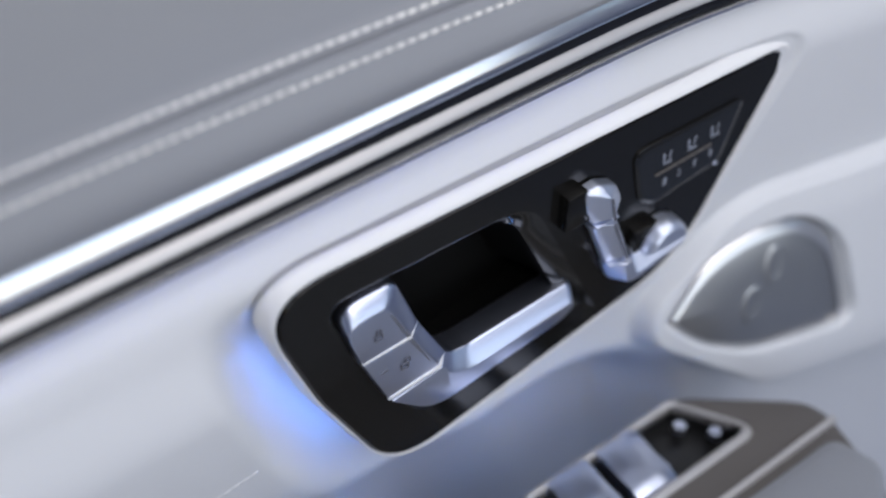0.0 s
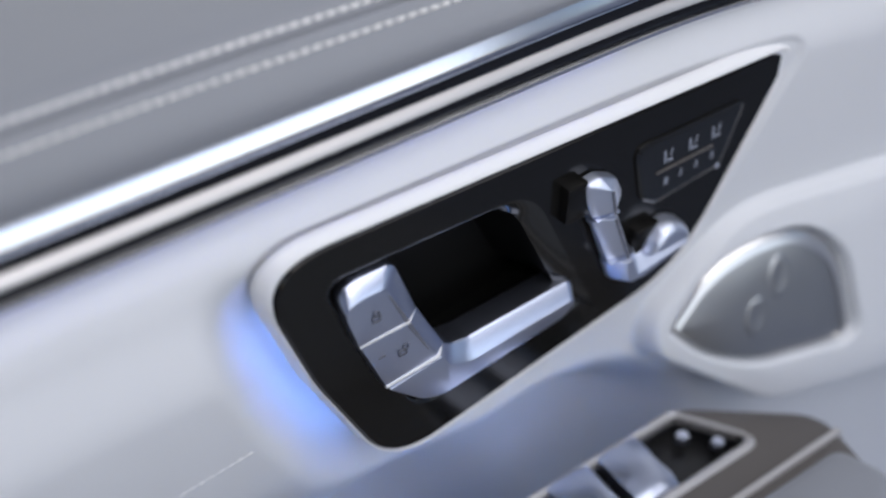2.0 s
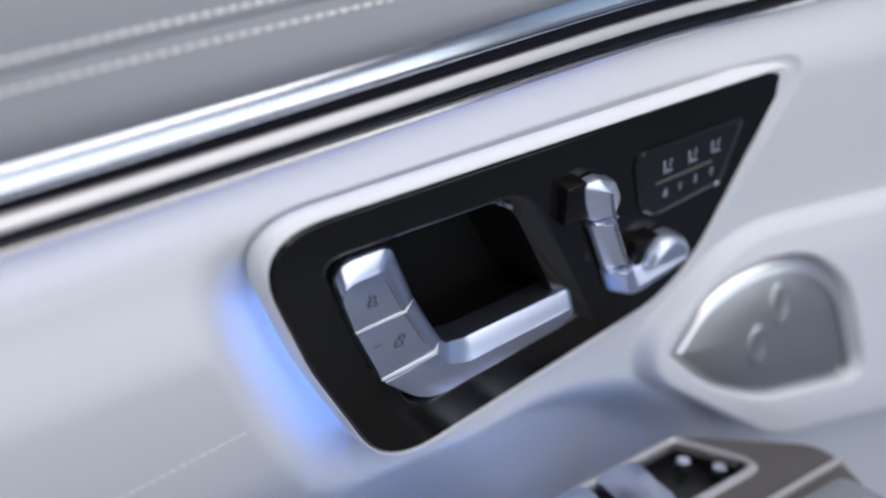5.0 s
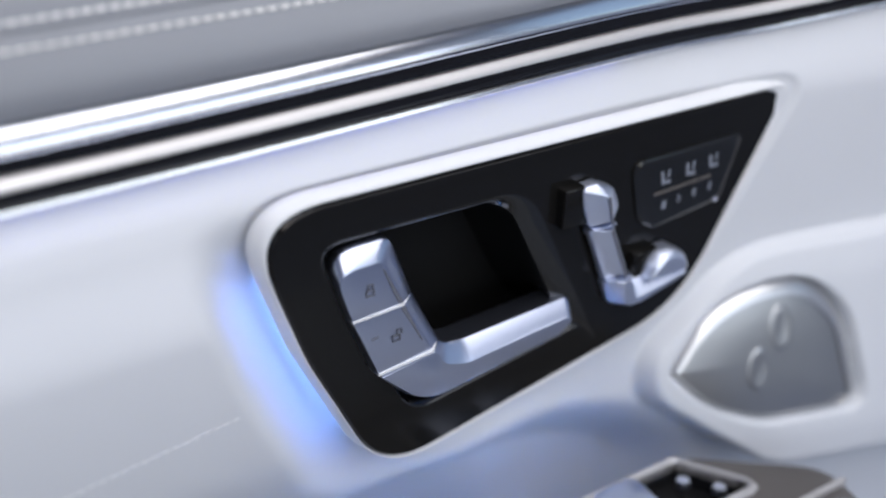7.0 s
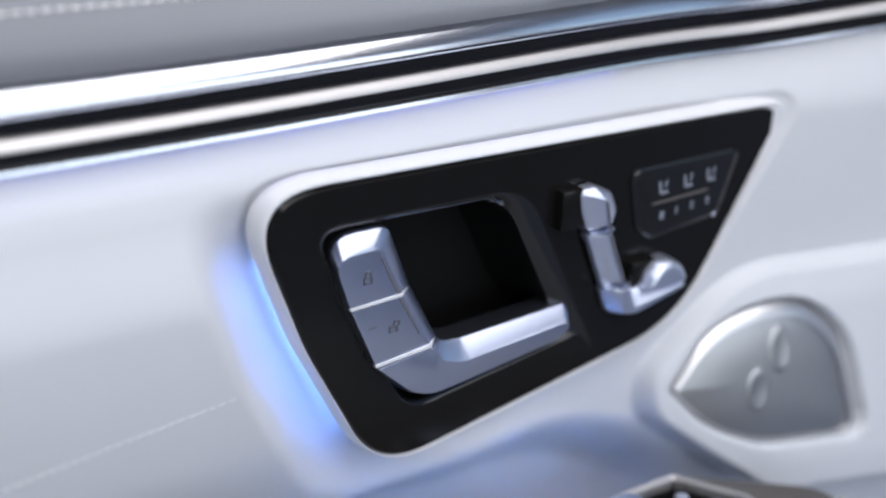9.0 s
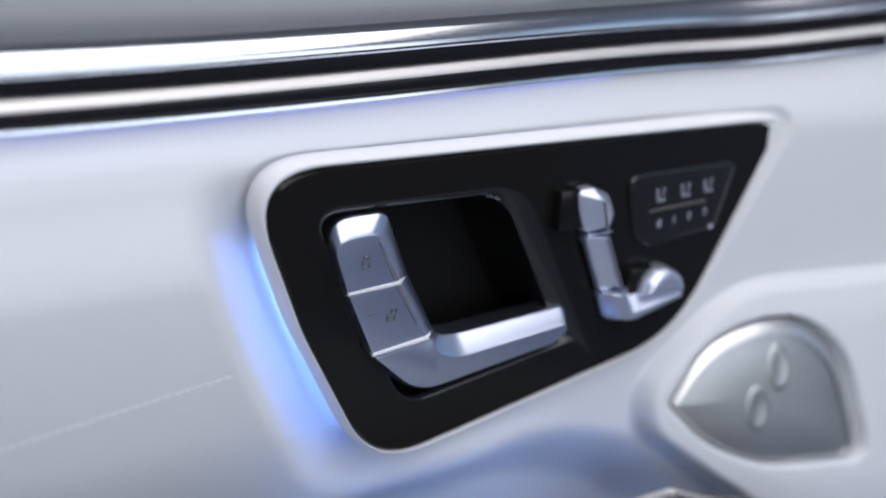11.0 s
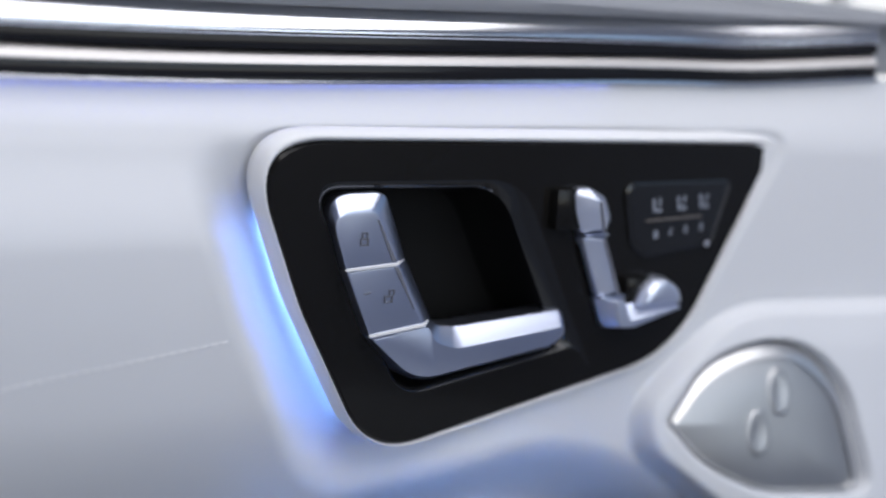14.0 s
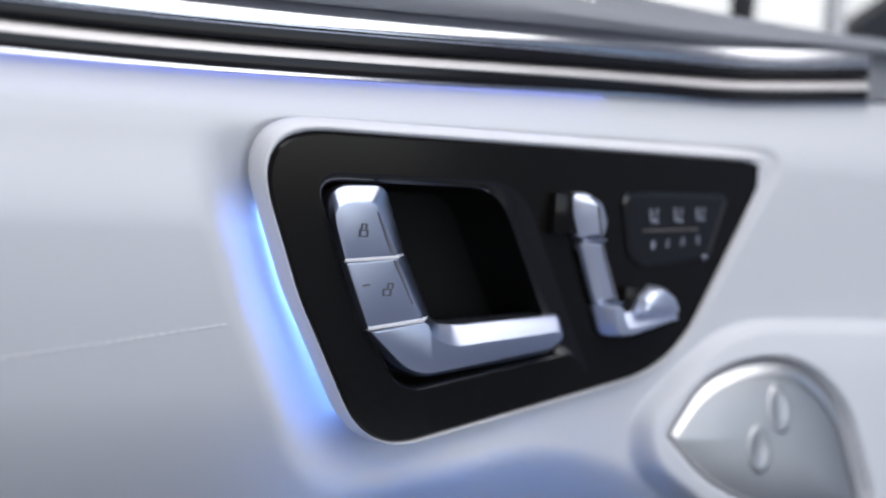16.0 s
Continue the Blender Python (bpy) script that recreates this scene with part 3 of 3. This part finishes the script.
# ---- memory and seat heating keys ----
def key_cluster():
    t = empty("seat_memory_keys", 0.2, 0, -0.03, "gloss black seat memory key block with pale symbols", "switch")
    outer = [(167.6, -15.4), (230, -14.4), (220.5, -43.0), (183.0, -47.6), (174.4, -42.5)]
    inner = offset_poly(outer, [-1.4] * 5)
    part("key_plate", facet(outer, inner, [6, 4, 4, 7, 9], [5.2, 3, 3, 6, 8.4], 0.003, -0.0009, -0.0015, ease=0.0001), POLISHED_BLACK, t)
    part("divider", block(0.1968, -0.0017, -0.0310, 0.0315, 0.0010, 0.0010, 0.0003, -2.8), POD, t, "thin grey divider")
    for i, cx in enumerate((186.2, 200.0, 212.9)):
        z = -25.2 + 0.75 * i
        m = part("seat_symbol", block(cx / 1000 - 0.0014, -0.0018, z / 1000, 0.0013, 0.0003, 0.0058, 0, -10), PALE, t, smooth=0)
        part("symbol_base", block(cx / 1000 + 0.0010, -0.0018, z / 1000 - 0.0022, 0.0040, 0.0003, 0.0014, 0, 0), PALE, m, smooth=0)
        part("symbol_mark", block(cx / 1000 + 0.0018, -0.0018, z / 1000 + 0.0014, 0.0009, 0.0003, 0.0034, 0, 10), PALE, m, smooth=0)
    for i, (cx, w) in enumerate(((187.2, 2.0), (195.4, 0.8), (204.0, 1.2), (212.9, 1.2))):
        part("key_mark", block(cx / 1000, -0.0018, (-37.5 + 0.85 * i) / 1000, w / 1000, 0.0003, 0.0034, 0, 0), PALE, t, smooth=0)
    bm = bmesh.new()
    bmesh.ops.create_icosphere(bm, subdivisions=2, radius=0.0011, matrix=pose(0.2178, -0.0012, -0.0424))
    part("indicator_lens", bm, SATIN_CHROME, t, "small clear indicator lens")
    return t


# ---- the loudspeaker ----
def loudspeaker():
    t = empty("door_loudspeaker", 0.25, -0.02, -0.12, "brushed steel teardrop loudspeaker cover in the door panel", "loudspeaker")
    outer = offset_poly(SPEAKER, [-0.7] * 8)
    inner = offset_poly(SPEAKER, [-4.2, -6.8, -7.4, -8.6, -8.0, -2.4, -1.9, -1.9])
    o = round_poly(outer, [2.4, 58, 68, 56, 60, 8, 58, 58], 6)
    i = round_poly(inner, [2, 54, 62, 50, 54, 7, 56, 56], 6)
    def lay(loop, h):
        return [(x, speaker_plane(x, z) - h, z) for x, z in loop]
    bm = bmesh.new()
    m1 = [(a[0] * .7 + b[0] * .3, a[1] * .7 + b[1] * .3) for a, b in zip(o, i)]
    m2 = [(a[0] * .35 + b[0] * .65, a[1] * .35 + b[1] * .65) for a, b in zip(o, i)]
    loops(bm, [lay(o, -0.014), lay(o, -0.0015), lay(m1, 0.0016), lay(m2, 0.0031), lay(i, 0.0038), lay(i, 0.0026)])
    part("bezel", bm, BEZEL, t, "satin metal bezel", smooth=1.0)
    bm = bmesh.new()
    c = (sum(p[0] for p in i) / len(i), sum(p[1] for p in i) / len(i))
    def dome(x, z):
        """Height of the domed cover, falling with the share of the way from its middle to its rim."""
        px, pz, share = x - c[0], z - c[1], 0.0
        for (x0, z0), (x1, z1) in zip(i, i[1:] + i[:1]):
            ex, ez = x1 - x0, z1 - z0
            den = (x0 - c[0]) * ez - (z0 - c[1]) * ex
            share = max(share, (px * ez - pz * ex) / den if abs(den) > 1e-12 else 0.0)
        return 0.0024 + 0.0026 * (1 - min(1.0, share) ** 3)
    rings = []
    for f in (1.0, 0.97, 0.9, 0.8, 0.7, 0.6, 0.45, 0.3, 0.15, 0.03):
        loop = [(c[0] + (p[0] - c[0]) * f, c[1] + (p[1] - c[1]) * f) for p in i]
        rings.append([(x, speaker_plane(x, z) - dome(x, z), z) for x, z in loop])
    loops(bm, rings, False, True)
    cover = part("cover", bm, GRILLE, t, smooth=1.0)
    # plain embossed ovals in place of a maker's mark
    for cx, cz, sx, sz in ((254.5, -108.0, 6.4, 11.0), (242.5, -125.0, 6.4, 11.0)):
        bm = bmesh.new()
        rings = []
        for f, h in ((1.0, -0.0005), (0.86, 0.0005), (0.68, 0.0004), (0.4, -0.0002), (0.05, -0.00025)):
            ring = []
            for k in range(28):
                x, z = (cx + sx * f * math.cos(k * math.tau / 28)) / 1000, (cz + sz * f * math.sin(k * math.tau / 28)) / 1000
                ring.append((x, speaker_plane(x, z) - dome(x, z) - 0.0003 - h, z))
            rings.append(ring)
        loops(bm, rings, False, True)
        part("embossed_oval", bm, GRILLE, cover, smooth=1.2)
    return t


# ---- armrest with the window switches ----
def armrest():
    t = empty("armrest_switch_pod", 0.16, -0.06, -0.15, "taupe armrest pod with metal-framed window switches", "armrest")
    top = -0.1512
    def flat(pts, radii, z, n=8):
        return [(x, y, z) for x, y in round_poly(pts, radii, n)]
    outline = [(-260, -24), (196, -21), (246, -62), (232, -112), (150, -190), (-260, -190)]
    r = [5, 24, 22, 30, 40, 5]
    well = [(104, -27.0), (189, -25.5), (206.5, -55.0), (104, -56.5)]
    wr = [3, 4, 4, 3]
    bm = bmesh.new()
    o = flat(outline, r, top - 0.006)
    o_top = flat(offset_poly(outline, [-5] * 6), [4, 20, 18, 26, 36, 4], top)
    o_mid = flat(offset_poly(outline, [-1.4] * 6), [5, 23, 21, 29, 39, 5], top - 0.0018)
    ring = loops(bm, [flat(outline, r, top - 0.09), o, o_mid, o_top])
    w = [bm.verts.new(p) for p in flat(well, wr, top)]
    es = [bm.edges.new((w[i], w[(i + 1) % len(w)])) for i in range(len(w))]
    es += [bm.edges.get((ring[-1][i], ring[-1][(i + 1) % len(o)])) for i in range(len(o))]
    bmesh.ops.triangle_fill(bm, use_beauty=True, use_dissolve=False, edges=es)
    part("pod_body", bm, POD, t)
    bm = bmesh.new()
    loops(bm, [flat(well, wr, top), flat(well, wr, top - 0.010)], False, True)
    part("switch_well", bm, SATIN_BLACK, t, "black switch well")
    wide = offset_poly(well, [3.4, 2.0, 4.4, 4.0])
    half = offset_poly(well, [1.7, 1.0, 2.2, 2.0])
    bm = bmesh.new()
    loops(bm, [flat(wide, [6, 7, 7, 6], top - 0.001), flat(wide, [6, 7, 7, 6], top + 0.0006), flat(half, [4, 5.5, 5.5, 4], top + 0.0022), flat(well, wr, top + 0.0008), flat(well, wr, top - 0.004)])
    part("switch_frame", bm, RAIL, t, "pale satin metal switch frame", smooth=1.0)
    for cx in (152, 124):
        bm = bmesh.new()
        sec = [(-0.016, -0.006), (-0.015, 0.0005), (-0.010, 0.0026), (0.0, 0.0016), (0.010, 0.0020), (0.015, 0.0006), (0.016, -0.006)]
        vs = []
        for k in range(6):
            xx = (cx - 11 + 22 * k / 5) / 1000
            drop = 0.0012 if k in (0, 5) else 0.0
            vs.append([bm.verts.new((xx + 0.10 * yy, -0.0405 + yy, top + 0.002 + zz - drop)) for yy, zz in sec])
        for a, b in zip(vs, vs[1:]):
            for i in range(len(sec) - 1):
                bm.faces.new((a[i], a[i + 1], b[i + 1], b[i]))
        bm.faces.new(vs[0])
        bm.faces.new(vs[-1])
        part("window_switch", bm, SATIN_CHROME, t, "satin chrome window switch")
    # light key symbols at the front of the well
    for kx, ky in ((0.1855, -0.0345), (0.1955, -0.0462)):
        bm = bmesh.new()
        bmesh.ops.create_cone(bm, cap_ends=True, segments=20, radius1=0.0032, radius2=0.0028, depth=0.003, matrix=pose(kx, ky, top - 0.0035))
        part("round_key", bm, SATIN_CHROME, t, "small round key")
    # added glowing bar, no known lamp, to tint the hollow behind the armrest
    bm = block(0, 0, 0, 0.16, 0.002, 0.002, 0.0005)
    bmesh.ops.transform(bm, matrix=pose(0.105, -0.0215, top - 0.014), verts=bm.verts)
    part("light_line", bm, HOLLOW_FILL, t, "added blue fill light hidden under the armrest edge")
    # pale piping and padded outer edge
    bm = block(0, 0, 0, 0.33, 0.0034, 0.0034, 0.0012)
    bmesh.ops.transform(bm, matrix=pose(0.076, -0.0775, top + 0.0008, 0, 0, 1.0), verts=bm.verts)
    part("bright_rail", bm, RAIL, t, "pale satin rail")
    bm = bmesh.new()
    pad = [(-260, -84), (231, -82), (236, -104), (150, -186), (-260, -186)]
    loops(bm, [flat(pad, [4, 8, 10, 30, 5], top - 0.002), flat(pad, [4, 8, 10, 30, 5], top + 0.0015), flat(offset_poly(pad, [-4] * 5), [3, 6, 8, 26, 4], top + 0.0040)], False, True)
    part("padded_top", bm, TRIM, t, "grey leather padded armrest top")
    return t


# ---- the car's shell, closing the place ----
def shell():
    def wall(name, x, y, z, sx, sy, sz, mat, label):
        ob = part(name, block(x, y, z, sx, sy, sz, 0), mat, None, smooth=0)
        return tagged(ob, label, "wall" if "wall" in name else name.split("_")[0], kind="structure")
    # unseen floor that closes the cabin and acts as a bluish reflector
    wall("floor", 0, -0.70, -0.66, 2.6, 1.7, 0.04, BOUNCE_FLOOR, "unseen cabin floor, pale blue-grey to bounce light upward")
    wall("wall_rear", -1.30, -0.70, 0.10, 0.04, 1.7, 1.5, LINER, "plain grey rear cabin wall")
    wall("wall_front", 1.30, -0.70, -0.20, 0.04, 1.7, 0.88, LINER, "plain grey front cabin wall under the windscreen")
    wall("wall_far", 0, -1.52, -0.36, 2.6, 0.04, 0.58, LINER, "plain grey far door below its window")
    wall("wall_far_top", 0, -1.52, 0.72, 2.6, 0.04, 0.28, LINER, "plain grey far roof rail above the window")
    wall("wall_far_front", 1.185, -1.52, 0.255, 0.23, 0.04, 0.65, LINER, "plain grey far pillar ahead of the window")
    wall("wall_near", 0, 0.19, -0.32, 2.6, 0.04, 0.66, LINER, "plain grey near door shell below its window")
    wall("ceiling", 0, -1.475, 0.86, 2.6, 0.09, 0.03, LINER, "plain grey headliner beside the roof window")
    wall("ceiling_side", 0, 0.06, 0.86, 2.6, 0.18, 0.03, LINER, "plain grey headliner beside the roof window")
    wall("ceiling_rear", -0.93, -0.73, 0.86, 0.70, 1.40, 0.03, LINER, "plain grey headliner behind the roof window")
    wall("ceiling_front", 1.05, -0.73, 0.86, 0.50, 1.40, 0.03, LINER, "plain grey headliner ahead of the roof window")
    bm = bmesh.new()
    bmesh.ops.create_grid(bm, x_segments=1, y_segments=1, size=6.0, matrix=pose(4.0, 5.0, 2.0, 90, 0, 0))
    tagged(part("backdrop", bm, HAZE, None, smooth=0), "pale overcast daylight outside the side window", "backdrop", kind="structure")
    post = part("window_post", block(0.357, 0.125, 0.14, 0.012, 0.010, 0.16, 0.002), DARK, None)
    tagged(post, "dark plastic window post standing on the door trim", "post")
    post = part("window_frame_post", block(0.405, 0.10, 0.14, 0.011, 0.010, 0.16, 0.003), WHITE, None)
    tagged(post, "white window frame post standing on the door trim", "post")


def window_corner():
    bm = bmesh.new()
    tri = [(440, 83), (452, 80), (540, 78), (540, 140), (500, 118)]
    loop = round_poly(tri, [6, 3, 2, 2, 12], 4)
    loops(bm, [at_y(loop, 0.136), at_y(loop, 0.122), at_y([(x * 0.99 + 0.005, z * 0.98 + 0.002) for x, z in loop], 0.120)], True, True)
    tagged(part("window_corner_cover", bm, DARK, None), "dark plastic corner cover at the front of the window", "window trim")


# ---- build ----
window_corner()
door_skin()
trim_strip()
control_panel()
door_handle()
seat_switch()
key_cluster()
loudspeaker()
armrest()
shell()
upper_trim()
skin_stitches()
